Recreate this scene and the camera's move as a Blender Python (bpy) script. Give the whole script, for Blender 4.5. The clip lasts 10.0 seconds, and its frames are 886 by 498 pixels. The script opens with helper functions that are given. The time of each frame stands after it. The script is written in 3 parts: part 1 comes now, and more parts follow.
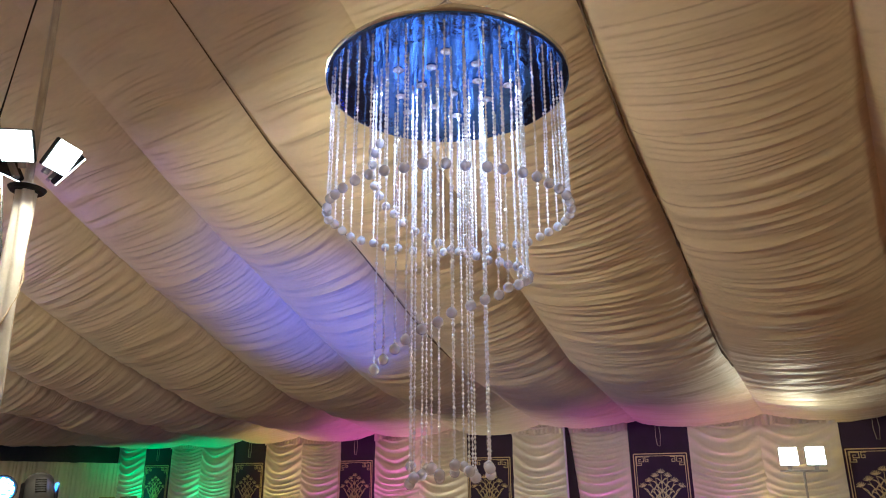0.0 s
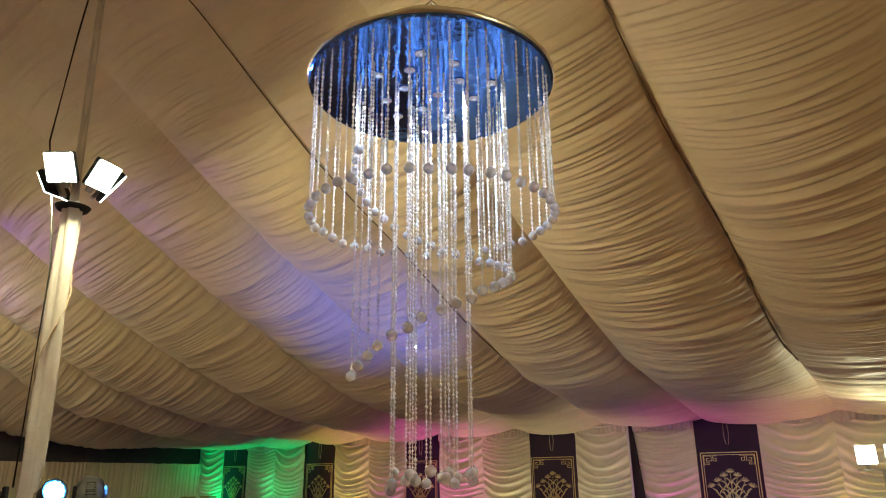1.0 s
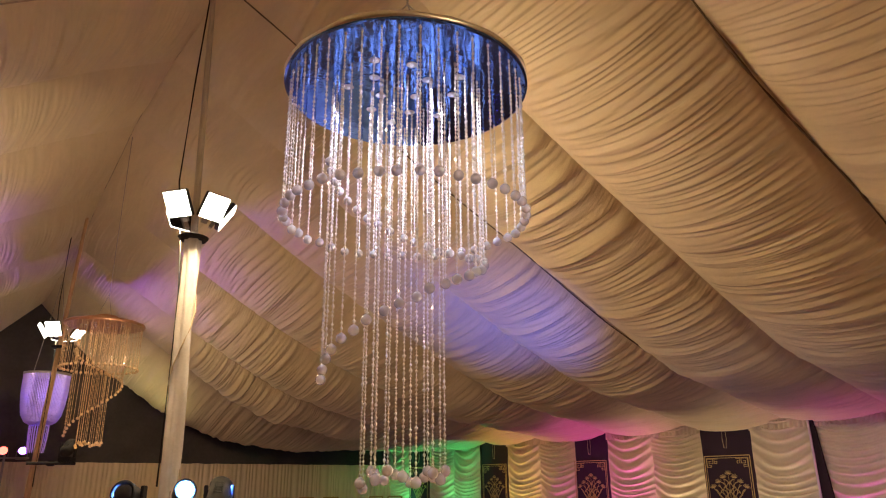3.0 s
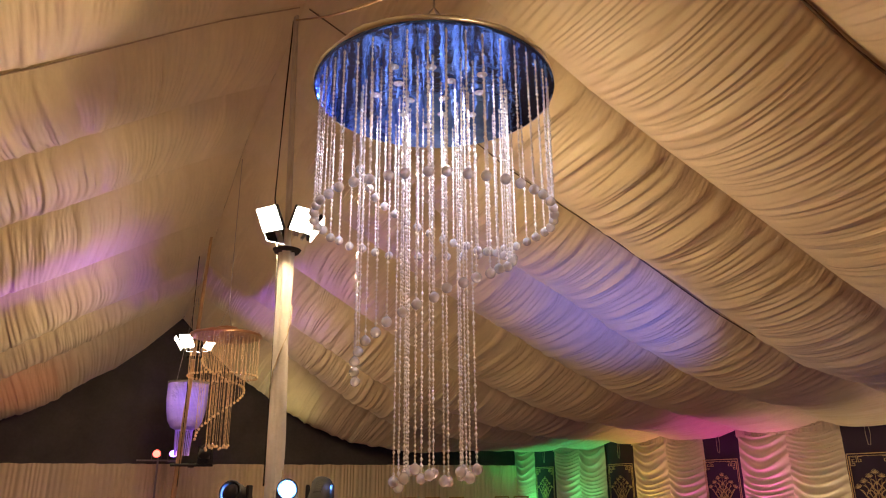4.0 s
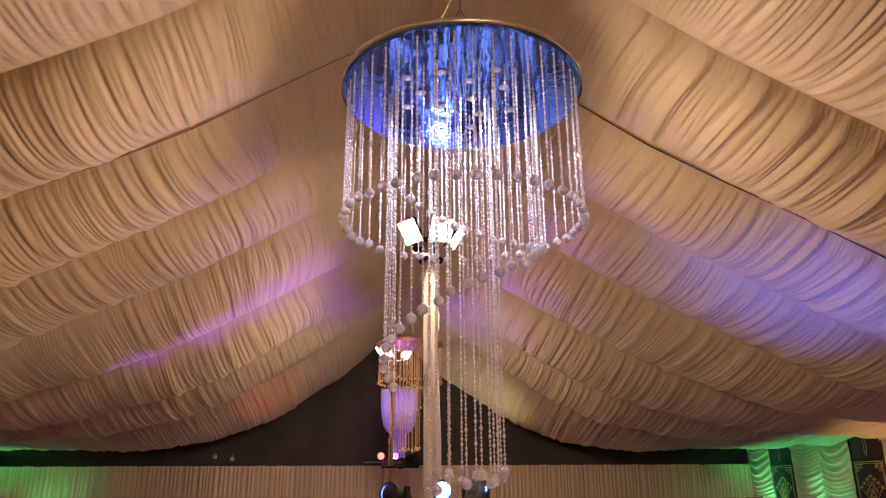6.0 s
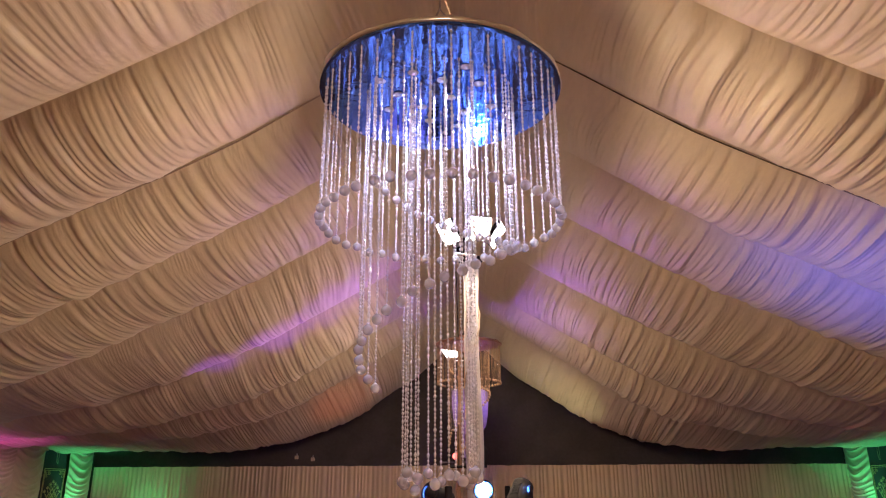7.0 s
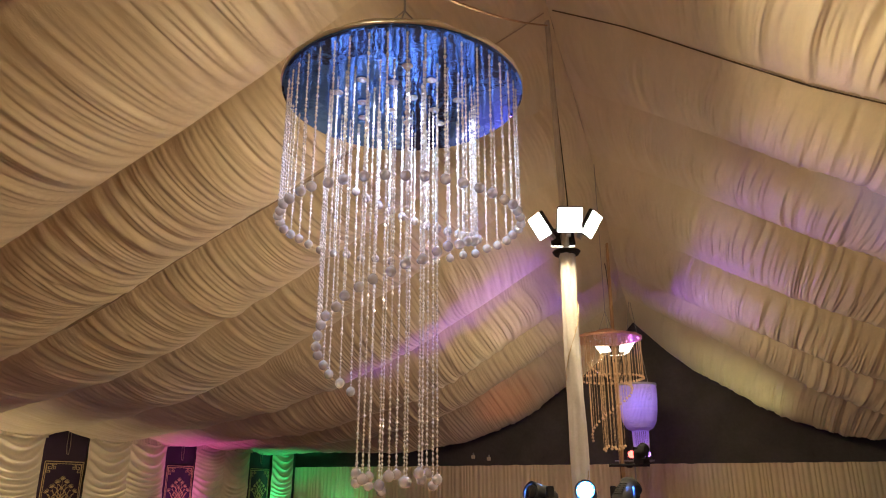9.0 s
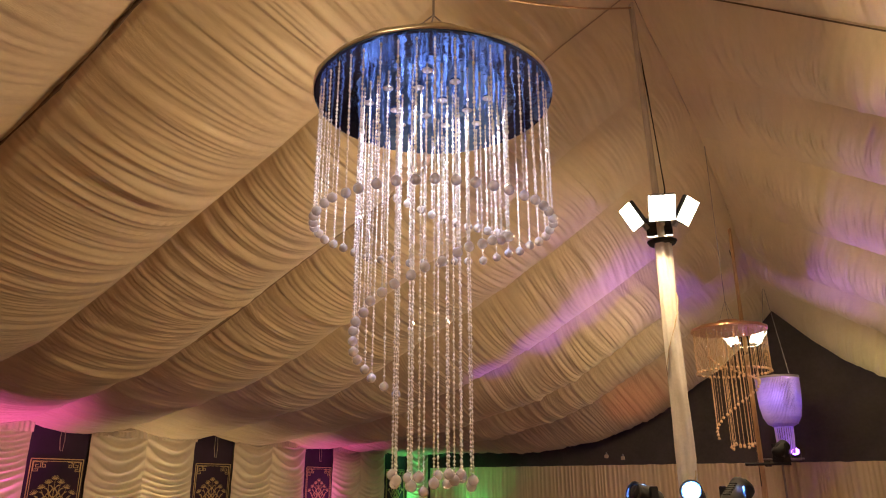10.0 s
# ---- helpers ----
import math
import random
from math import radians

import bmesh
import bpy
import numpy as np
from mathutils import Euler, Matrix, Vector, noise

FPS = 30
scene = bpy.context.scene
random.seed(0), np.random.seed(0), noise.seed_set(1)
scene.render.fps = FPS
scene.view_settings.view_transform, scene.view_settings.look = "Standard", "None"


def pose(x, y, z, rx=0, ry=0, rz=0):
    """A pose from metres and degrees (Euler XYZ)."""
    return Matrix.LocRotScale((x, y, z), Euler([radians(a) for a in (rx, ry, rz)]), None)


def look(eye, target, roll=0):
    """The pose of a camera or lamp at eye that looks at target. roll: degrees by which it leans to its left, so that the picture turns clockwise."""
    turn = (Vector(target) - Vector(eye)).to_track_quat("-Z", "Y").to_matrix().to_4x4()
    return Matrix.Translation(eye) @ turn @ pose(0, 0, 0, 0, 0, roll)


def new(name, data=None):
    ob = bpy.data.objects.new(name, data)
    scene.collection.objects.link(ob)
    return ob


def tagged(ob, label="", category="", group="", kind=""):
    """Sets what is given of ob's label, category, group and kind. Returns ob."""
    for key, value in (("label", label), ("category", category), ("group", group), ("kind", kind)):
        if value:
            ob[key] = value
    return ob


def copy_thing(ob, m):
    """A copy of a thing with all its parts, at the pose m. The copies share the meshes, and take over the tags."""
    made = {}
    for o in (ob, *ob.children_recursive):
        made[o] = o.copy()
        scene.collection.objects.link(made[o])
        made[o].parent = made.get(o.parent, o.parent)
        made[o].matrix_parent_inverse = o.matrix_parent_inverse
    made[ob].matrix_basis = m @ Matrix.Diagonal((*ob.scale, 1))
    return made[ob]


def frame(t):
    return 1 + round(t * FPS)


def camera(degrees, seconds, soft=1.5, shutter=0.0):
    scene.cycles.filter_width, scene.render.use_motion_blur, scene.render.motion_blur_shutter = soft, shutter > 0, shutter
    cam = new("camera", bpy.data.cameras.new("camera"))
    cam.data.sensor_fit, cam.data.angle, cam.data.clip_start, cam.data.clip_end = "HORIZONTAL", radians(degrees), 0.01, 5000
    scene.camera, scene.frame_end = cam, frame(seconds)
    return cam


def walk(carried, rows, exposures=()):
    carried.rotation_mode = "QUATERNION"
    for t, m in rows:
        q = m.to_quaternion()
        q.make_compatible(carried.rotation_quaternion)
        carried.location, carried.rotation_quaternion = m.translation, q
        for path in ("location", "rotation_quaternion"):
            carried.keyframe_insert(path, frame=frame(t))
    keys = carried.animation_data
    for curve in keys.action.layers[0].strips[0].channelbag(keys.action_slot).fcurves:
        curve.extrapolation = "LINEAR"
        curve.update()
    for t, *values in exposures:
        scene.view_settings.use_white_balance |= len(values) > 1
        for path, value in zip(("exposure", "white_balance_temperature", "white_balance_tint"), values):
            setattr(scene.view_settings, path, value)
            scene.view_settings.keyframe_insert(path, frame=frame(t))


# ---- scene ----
cam = camera(63.8, 10.0, soft=1.1)
METRES, EYE, TILT, LEAN, TURN = 4.7, 1.5, 0.0, 0.0, -58.8
ROWS = [
    (0.0, 0.0, 0.0, 0.0, 0.1, 18.12, 0.29),
    (0.5, 0.0413, 0.0035, 0.0026, 3.05, 18.09, 0.33),
    (1.0, 0.087, 0.0093, 0.0054, 6.63, 18.05, 0.39),
    (1.5, 0.1359, 0.0175, 0.0067, 10.24, 18.05, 0.4),
    (2.0, 0.189, 0.0294, 0.0073, 13.99, 18.05, 0.38),
    (3.5, 0.3288, 0.0837, 0.0012, 28.49, 18.27, 0.38),
    (4.0, 0.3685, 0.1058, 0.001, 34.02, 18.3, 0.39),
    (4.5, 0.406, 0.1307, 0.0013, 39.17, 18.34, 0.36),
    (5.0, 0.4428, 0.1605, 0.0018, 44.44, 18.36, 0.34),
    (5.5, 0.4744, 0.1929, 0.0023, 49.06, 18.38, 0.36),
    (7.0, 0.561, 0.3189, 0.0019, 60.43, 18.43, 0.23),
    (7.5, 0.5832, 0.3664, 0.0022, 64.16, 18.42, 0.18),
    (8.0, 0.6053, 0.4186, 0.0021, 68.03, 18.4, 0.14),
    (8.5, 0.623, 0.4726, 0.0024, 72.12, 18.39, 0.09),
    (9.0, 0.6384, 0.5283, 0.0032, 77.04, 18.38, 0.07),
    (9.5, 0.6483, 0.5787, 0.0035, 82.68, 18.38, 0.09),
    (10.0, 0.652, 0.6251, 0.0038, 88.51, 18.4, 0.11),
]
EXPOSURES = [(0.0, 0.1, 4750, -2), (0.5, 0.04, 4800, -6), (1.0, 0.0, 5500, -14), (1.5, 0.05, 5750, -9), (2.0, 0.02, 6150, 6), (4.0, -0.05, 6500, 12), (5.0, -0.06, 6800, 22), (5.5, -0.1, 6500, 25), (7.5, -0.08, 5450, 25), (8.5, -0.06, 5600, 8), (9.0, -0.04, 5700, 3), (9.5, -0.02, 6000, 4), (10.0, 0.0, 6600, 10)]
walk(cam, [(t, pose(0, 0, EYE, TILT, LEAN, TURN) @ pose(METRES * x, METRES * y, METRES * z, 90 + pitch, roll, yaw)) for t, x, y, z, yaw, pitch, roll in ROWS], EXPOSURES)

# ---- plan, in metres: x across the tent, y along its ridge ----
RIDGE = 2.72
EAST, WEST, NORTH, SOUTH = 12.15, -6.75, 17.25, -12.0
SEAMS = [-12.0, -10.0, -8.0, -6.0, -4.0, -2.1, -0.3, 1.6, 3.6, 5.3, 7.1, 9.0, 11.0, 12.8, 14.4, 16.9]
MAST, MAST_FAR, MAST_BACK = (2.76, 5.5), (2.62, 12.0), (2.75, -5.5)
CENTRE = (2.556, 1.52)
PLATE_Z = 3.275

# ---- world and large lights ----
world = bpy.data.worlds.new("night")
scene.world = world
world.use_nodes = True
world.node_tree.nodes["Background"].inputs[0].default_value = (0.02, 0.025, 0.05, 1)
world.node_tree.nodes["Background"].inputs[1].default_value = 0.05

WARM = (1.0, 0.68, 0.335)
FLOOD_WATTS = 123.0


def lamp(name, kind, where, aim, watts, colour, size=0.1, cone=60, blend=0.6):
    data = bpy.data.lights.new(name, kind)
    data.energy, data.color = watts, colour
    if kind == "AREA":
        data.shape, data.size, data.size_y = "RECTANGLE", size, size * 1.2
    elif kind == "SPOT":
        data.spot_size, data.spot_blend, data.shadow_soft_size = radians(cone), blend, size
    else:
        data.shadow_soft_size = size
    ob = new(name, data)
    ob.matrix_world = look(where, aim)
    return ob


# ---- materials ----
def material(name, colour, rough=0.6, metal=0.0, vary=0.12, scale=6.0, bump=0.0, bump_scale=60.0, transmission=0.0,
             glow=None, strength=0.0, sheen=0.0, stretch=(1, 1, 1), per_object=0.0, ior=1.45, translucent=0.0):
    m = bpy.data.materials.new(name)
    m.use_nodes = True
    nt = m.node_tree
    b = nt.nodes["Principled BSDF"]
    b.inputs["Roughness"].default_value, b.inputs["Metallic"].default_value = rough, metal
    b.inputs["Transmission Weight"].default_value, b.inputs["IOR"].default_value = transmission, ior
    b.inputs["Sheen Weight"].default_value = sheen
    b.inputs["Base Color"].default_value = (*colour, 1)
    if vary or bump:
        co = nt.nodes.new("ShaderNodeTexCoord")
        mp = nt.nodes.new("ShaderNodeMapping")
        mp.inputs["Scale"].default_value = stretch
        nt.links.new(co.outputs["Object"], mp.inputs["Vector"])
    if vary:
        big, fine = nt.nodes.new("ShaderNodeTexNoise"), nt.nodes.new("ShaderNodeTexNoise")
        big.inputs["Scale"].default_value, fine.inputs["Scale"].default_value = scale, scale * 9
        big.inputs["Detail"].default_value, fine.inputs["Detail"].default_value = 5, 3
        both = nt.nodes.new("ShaderNodeMath")
        both.operation = "MULTIPLY_ADD"
        both.inputs[1].default_value = 0.4
        ramp = nt.nodes.new("ShaderNodeValToRGB")
        ramp.color_ramp.elements[0].position, ramp.color_ramp.elements[1].position = 0.4, 1.0
        ramp.color_ramp.elements[0].color = (*[c * (1 - vary) for c in colour], 1)
        ramp.color_ramp.elements[1].color = (*[min(1, c * (1 + vary)) for c in colour], 1)
        for n in (big, fine):
            nt.links.new(mp.outputs[0], n.inputs["Vector"])
        nt.links.new(fine.outputs[0], both.inputs[0])
        nt.links.new(big.outputs[0], both.inputs[2])
        nt.links.new(both.outputs[0], ramp.inputs[0])
        out = ramp.outputs[0]
        if per_object:
            info, hsv = nt.nodes.new("ShaderNodeObjectInfo"), nt.nodes.new("ShaderNodeHueSaturation")
            span = nt.nodes.new("ShaderNodeMapRange")
            span.inputs["To Min"].default_value, span.inputs["To Max"].default_value = 1 - per_object, 1 + per_object
            nt.links.new(info.outputs["Random"], span.inputs["Value"])
            nt.links.new(span.outputs[0], hsv.inputs["Value"])
            nt.links.new(out, hsv.inputs["Color"])
            out = hsv.outputs[0]
        nt.links.new(out, b.inputs["Base Color"])
    if bump:
        grain, bp = nt.nodes.new("ShaderNodeTexNoise"), nt.nodes.new("ShaderNodeBump")
        grain.inputs["Scale"].default_value, grain.inputs["Detail"].default_value = bump_scale, 4
        bp.inputs["Strength"].default_value, bp.inputs["Distance"].default_value = bump, 0.01
        nt.links.new(mp.outputs[0], grain.inputs["Vector"])
        nt.links.new(grain.outputs[0], bp.inputs["Height"])
        nt.links.new(bp.outputs[0], b.inputs["Normal"])
    if glow:
        b.inputs["Emission Color"].default_value, b.inputs["Emission Strength"].default_value = (*glow, 1), strength
    if translucent:
        tr, mix = nt.nodes.new("ShaderNodeBsdfTranslucent"), nt.nodes.new("ShaderNodeMixShader")
        tr.inputs[0].default_value = (*colour, 1)
        mix.inputs[0].default_value = translucent
        nt.links.new(b.outputs[0], mix.inputs[1])
        nt.links.new(tr.outputs[0], mix.inputs[2])
        nt.links.new(mix.outputs[0], nt.nodes["Material Output"].inputs[0])
    return m


DRAPE = material("cream_satin_drape", (0.64, 0.555, 0.375), 0.45, 0, 0.10, 1.2, 0.25, 40, sheen=0.25, stretch=(3, 0.6, 3))
CURTAIN = material("ivory_ruched_satin", (0.66, 0.60, 0.46), 0.42, 0, 0.08, 3, 0.12, 60, sheen=0.3, per_object=0.05)
PLEAT = material("cream_pleated_cloth", (0.66, 0.55, 0.35), 0.7, 0, 0.12, 2, 0.2, 60, stretch=(2, 2, 0.3), per_object=0.06)
BLACK = material("black_tent_cloth", (0.070, 0.063, 0.060), 0.85, 0, 0.3, 1.5, 0.3, 12)
ROOF = material("grey_tent_roof", (0.10, 0.095, 0.09), 0.8, 0, 0.2, 1.0)
# near-black, for the sheet that plays the dark opening in the east curtains
SLIT_DARK = material("dull_black_slit_sheet", (0.014, 0.012, 0.012), 0.9, 0, 0.2, 3)
CARPET = material("red_brown_carpet", (0.20, 0.095, 0.07), 0.95, 0, 0.3, 2, 0.6, 160)
ROPE = material("dark_seam_cord", (0.13, 0.098, 0.066), 0.85, 0, 0.3, 30, 0.4, 200)
WELT = material("beige_seam_welt", (0.42, 0.35, 0.26), 0.8, 0, 0.2, 30, 0.3, 120)
PURPLE = material("dark_purple_velvet", (0.022, 0.009, 0.032), 0.8, 0, 0.25, 4, 0.2, 90, sheen=0.08)
GOLDPRINT = material("gold_printed_thread", (0.58, 0.45, 0.22), 0.45, 0.35, 0.2, 40)
CRYSTAL = material("clear_crystal_beads", (1.0, 0.98, 0.99), 0.07, 0, 0, transmission=0.14, ior=1.6)
BALL = material("clear_crystal_balls", (0.98, 0.97, 1.0), 0.03, 0, 0, transmission=0.68, ior=1.5)
# warm flood light on the far chandelier is put into this bead colour
AMBER = material("crystal_beads_amber_light_in_colour", (0.90, 0.67, 0.42), 0.06, 0, 0, transmission=0.35, ior=1.5)
# the drum's violet light is also worked into the colour of its strings
VIOLET = material("crystal_strings_violet_light_in_colour", (0.62, 0.50, 1.0), 0.2, 0, 0.1, 20, transmission=0.35)
# neutral mirror; the blue LED light on it is set as its base colour
MIRROR = material("mirror_plate_led_light_tint", (0.088, 0.20, 0.62), 0.06, 1.0, 0.25, 7, 0.14, 15)
DARKLENS = material("dark_lens_glass", (0.015, 0.015, 0.02), 0.1, 0, 0)
LINEN = material("white_table_linen", (0.72, 0.70, 0.66), 0.8, 0, 0.08, 6, 0.2, 80)
BRASS = material("pale_brass_rim", (0.86, 0.83, 0.77), 0.3, 1.0, 0.15, 8, 0.04, 30)
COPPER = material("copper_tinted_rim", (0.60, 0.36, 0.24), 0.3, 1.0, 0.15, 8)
STEEL = material("grey_painted_steel", (0.33, 0.31, 0.29), 0.45, 0.6, 0.2, 8, 0.1, 60)
TIMBER = material("bare_bamboo_pole", (0.42, 0.27, 0.14), 0.6, 0, 0.25, 4, 0.2, 40, stretch=(8, 8, 1))
POLE = material("weathered_grey_pole", (0.50, 0.45, 0.41), 0.55, 0, 0.25, 5, 0.2, 40, stretch=(8, 8, 1))
WRAP = material("white_wrapping_cloth", (0.60, 0.59, 0.61), 0.75, 0, 0.15, 5, 0.25, 50)
PLASTIC = material("black_plastic", (0.012, 0.012, 0.014), 0.85, 0, 0.2, 12, 0.05, 90)
CHAIRGOLD = material("gold_painted_chair", (0.45, 0.27, 0.08), 0.4, 0.5, 0.2, 12, per_object=0.1)
CUSHION = material("cream_cushion", (0.6, 0.5, 0.36), 0.8, 0, 0.15, 10, 0.2, 80)
FLOODGLASS = material("lit_flood_glass", (0.9, 0.9, 0.85), 0.3, 0, 0, glow=(1.0, 0.92, 0.72), strength=25)
LEDWHITE = material("lit_led_rosette", (0.8, 0.8, 0.9), 0.2, 0, 0, glow=(0.62, 0.68, 1.0), strength=0.6)
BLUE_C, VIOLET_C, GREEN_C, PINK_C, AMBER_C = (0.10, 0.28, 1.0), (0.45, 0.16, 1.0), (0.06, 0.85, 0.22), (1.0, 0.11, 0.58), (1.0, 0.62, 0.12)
LEDBLUE = material("lit_blue_led_lens", (0.3, 0.5, 0.9), 0.2, 0, 0, glow=(0.03, 0.30, 1.0), strength=2.2)
LEDDOME = material("lit_blue_led_dome", (0.4, 0.6, 0.9), 0.2, 0, 0, glow=(0.55, 0.78, 1.0), strength=14)
LEDVIOLET = material("lit_violet_led_lens", (0.5, 0.3, 0.9), 0.2, 0, 0, glow=(0.42, 0.16, 1.0), strength=10)
LEDRED = material("lit_red_led_lens", (0.9, 0.3, 0.2), 0.2, 0, 0, glow=(1.0, 0.12, 0.08), strength=5)


# ---- mesh helpers ----
def mesh_from(name, verts, faces, mat, smooth=False):
    me = bpy.data.meshes.new(name)
    me.from_pydata(verts, [], faces)
    me.materials.append(mat)
    if smooth:
        me.polygons.foreach_set("use_smooth", [True] * len(me.polygons))
    me.update()
    return me


def finish(bm, name, mat, smooth=False):
    me = bpy.data.meshes.new(name)
    bm.to_mesh(me)
    bm.free()
    me.materials.append(mat)
    if smooth:
        me.polygons.foreach_set("use_smooth", [True] * len(me.polygons))
    return me


def part(name, me, mat=None, parent=None, label="", at=None):
    """Links a mesh, or a bmesh with its material, as one object under parent."""
    if not isinstance(me, bpy.types.Mesh):
        me = finish(me, name, mat)
    ob = new(name, me)
    ob.parent = parent
    if at is not None:
        ob.matrix_basis = at
    if label:
        tagged(ob, label)
    return ob


def box(bm, cx, cy, cz, sx, sy, sz, bevel=0.0, m=None):
    got = bmesh.ops.create_cube(bm, size=1, matrix=(m or Matrix()) @ Matrix.Translation((cx, cy, cz)) @ Matrix.Diagonal((sx, sy, sz, 1)))
    if bevel:
        edges = list({e for v in got["verts"] for e in v.link_edges})
        bmesh.ops.bevel(bm, geom=edges, offset=bevel, segments=2, affect="EDGES")
    return bm


def rod(bm, a, b, r0, r1=None, seg=10):
    a, b = Vector(a), Vector(b)
    r1 = r0 if r1 is None else r1
    turn = (b - a).to_track_quat("Z", "Y").to_matrix().to_4x4()
    bmesh.ops.create_cone(bm, cap_ends=True, segments=seg, radius1=r0, radius2=r1, depth=(b - a).length,
                          matrix=Matrix.Translation((a + b) / 2) @ turn)
    return bm


def tube(points, r, seg=6):
    """A bent tube along points, as vertices and faces."""
    verts, faces = [], []
    pts = [Vector(p) for p in points]
    for i, p in enumerate(pts):
        d = (pts[min(i + 1, len(pts) - 1)] - pts[max(i - 1, 0)]).normalized()
        s = d.cross(Vector((0, 0, 1)))
        s = Vector((1, 0, 0)) if s.length < 1e-4 else s.normalized()
        u = d.cross(s)
        rr = r(i) if callable(r) else r
        for k in range(seg):
            a = 2 * math.pi * k / seg
            verts.append(p + (s * math.cos(a) + u * math.sin(a)) * rr)
    for i in range(len(pts) - 1):
        for k in range(seg):
            faces.append((i * seg + k, i * seg + (k + 1) % seg, (i + 1) * seg + (k + 1) % seg, (i + 1) * seg + k))
    return verts, faces


def lathe(profile, seg=32):
    """Vertices and faces of a turned shape from (radius, height) pairs."""
    verts, faces = [], []
    for r, z in profile:
        for k in range(seg):
            a = 2 * math.pi * k / seg
            verts.append((r * math.cos(a), r * math.sin(a), z))
    for i in range(len(profile) - 1):
        for k in range(seg):
            faces.append((i * seg + k, i * seg + (k + 1) % seg, (i + 1) * seg + (k + 1) % seg, (i + 1) * seg + k))
    return verts, faces


def grid_faces(nu, nv):
    return [(i * nv + j, i * nv + j + 1, (i + 1) * nv + j + 1, (i + 1) * nv + j) for i in range(nu - 1) for j in range(nv - 1)]


def slab(name, lo, hi, mat):
    bm = box(bmesh.new(), *[(a + b) / 2 for a, b in zip(lo, hi)], *[b - a for a, b in zip(lo, hi)])
    return tagged(part(name, bm, mat), kind="structure")


# ---- ceiling of gathered cloth ----
def smooth(a, b, x):
    t = np.clip((x - a) / (b - a), 0, 1)
    return t * t * (3 - 2 * t)


def seam_height(d, y):
    near = np.interp(d, [0, 0.8, 1.63, 2.4, 3.2, 5.5, 6.6, 8, 9.5], [6.48, 6.05, 5.54, 5.07, 4.65, 3.55, 3.08, 2.76, 2.44])
    low = np.interp(d, [0, 1, 2.1, 3.4, 4.3, 6, 7.5, 9.5], [5.48, 4.84, 4.2, 3.5, 3.1, 2.75, 2.56, 2.44])
    end = np.interp(d, [0, 0.75, 1.35, 1.85, 2.7, 3.3, 4.3, 6, 9.5], [5.4, 4.62, 4.1, 3.82, 3.27, 3.0, 2.68, 2.5, 2.44])
    k, e = smooth(8.0, 14.4, y), smooth(14.3, 16.9, y)
    return (near * (1 - k) + low * k) * (1 - e) + end * e


def ceiling_mesh():
    verts, faces = [], []
    nu = 19
    for side in (-1, 1):
        reach = (EAST - RIDGE) if side > 0 else (RIDGE - WEST)
        for bay in range(len(SEAMS) - 1):
            y0, y1 = SEAMS[bay], SEAMS[bay + 1]
            nd = 1100 if y1 > -1 else 160
            start = len(verts)
            seed = bay * 7.3 + side * 3.1
            for i in range(nd):
                d = reach * i / (nd - 1)
                deep = (0.06 + 0.28 * float(smooth(0.5, 3.6, d)) - 0.19 * float(smooth(5.2, 9.2, d))) * (1 + 0.3 * noise.noise((seed, d * 0.35, 1)))
                for j in range(nu):
                    u = j / (nu - 1)
                    hang = (4 * u * (1 - u)) ** 0.8
                    y = y0 + (y1 - y0) * u
                    z = float(seam_height(d, y)) - deep * hang
                    dd = d + 0.13 * hang + 0.10 * noise.noise((u * 1.0, d * 0.6, seed))
                    n1 = noise.noise((dd * 2.0, u * 0.5, seed))
                    n2 = noise.noise((dd * 7.5, u * 0.6, seed + 5))
                    drift = 2.4 * noise.noise((dd * 1.9, u * 0.8, seed + 9)) + 1.1 * noise.noise((dd * 5.0, u * 1.0, seed + 3))
                    tight = 0.5 + 0.5 * noise.noise((d * 0.9, u * 1.2, seed + 2))
                    fine = 1 - 2 * abs(math.sin(math.pi * (dd * 16.5 + drift)))
                    fold = 0.030 * n1 + 0.030 * (1 - 2.2 * abs(n2)) + 0.0088 * (0.15 + 1.2 * tight) * fine + 0.013 * (1 - 2.2 * abs(noise.noise((dd * 19.0, u * 0.8, seed + 7))))
                    z += fold * min(1, hang * 2.2) * (0.5 + 0.5 * float(smooth(0.3, 2.0, d)))
                    verts.append((RIDGE + side * d, y, z))
            for a, b, c, e in grid_faces(nd, nu):
                f = (start + a, start + b, start + c, start + e)
                faces.append(f if side > 0 else f[::-1])
    return mesh_from("ceiling", verts, faces, DRAPE, True)


tagged(part("ceiling", ceiling_mesh()), "cream satin tent ceiling gathered in sagging swags", kind="structure")

# cords along the two laced seams; the one over the far half fades to a beige welt on the west slope
for i, (y, side, thick, mat, reach) in enumerate(((1.6, -1, 0.030, ROPE, 7.2), (1.6, 1, 0.030, ROPE, 7.2), (5.3, -1, 0.002, WELT, 6.0), (5.3, 1, 0.003, ROPE, 6.2))):
    pts = [(RIDGE + side * d, y + 0.02 * math.sin(d * 2.1 + i), float(seam_height(d, y)) - 0.03) for d in np.linspace(0.05, reach, 90)]
    lumps = [0.007 + thick * abs(noise.noise((k * 0.9, i, side))) for k in range(90)]
    v, f = tube(pts, lambda k: lumps[k], 6)
    tagged(part("trim", mesh_from("trim", v, f, mat, True)), kind="structure")

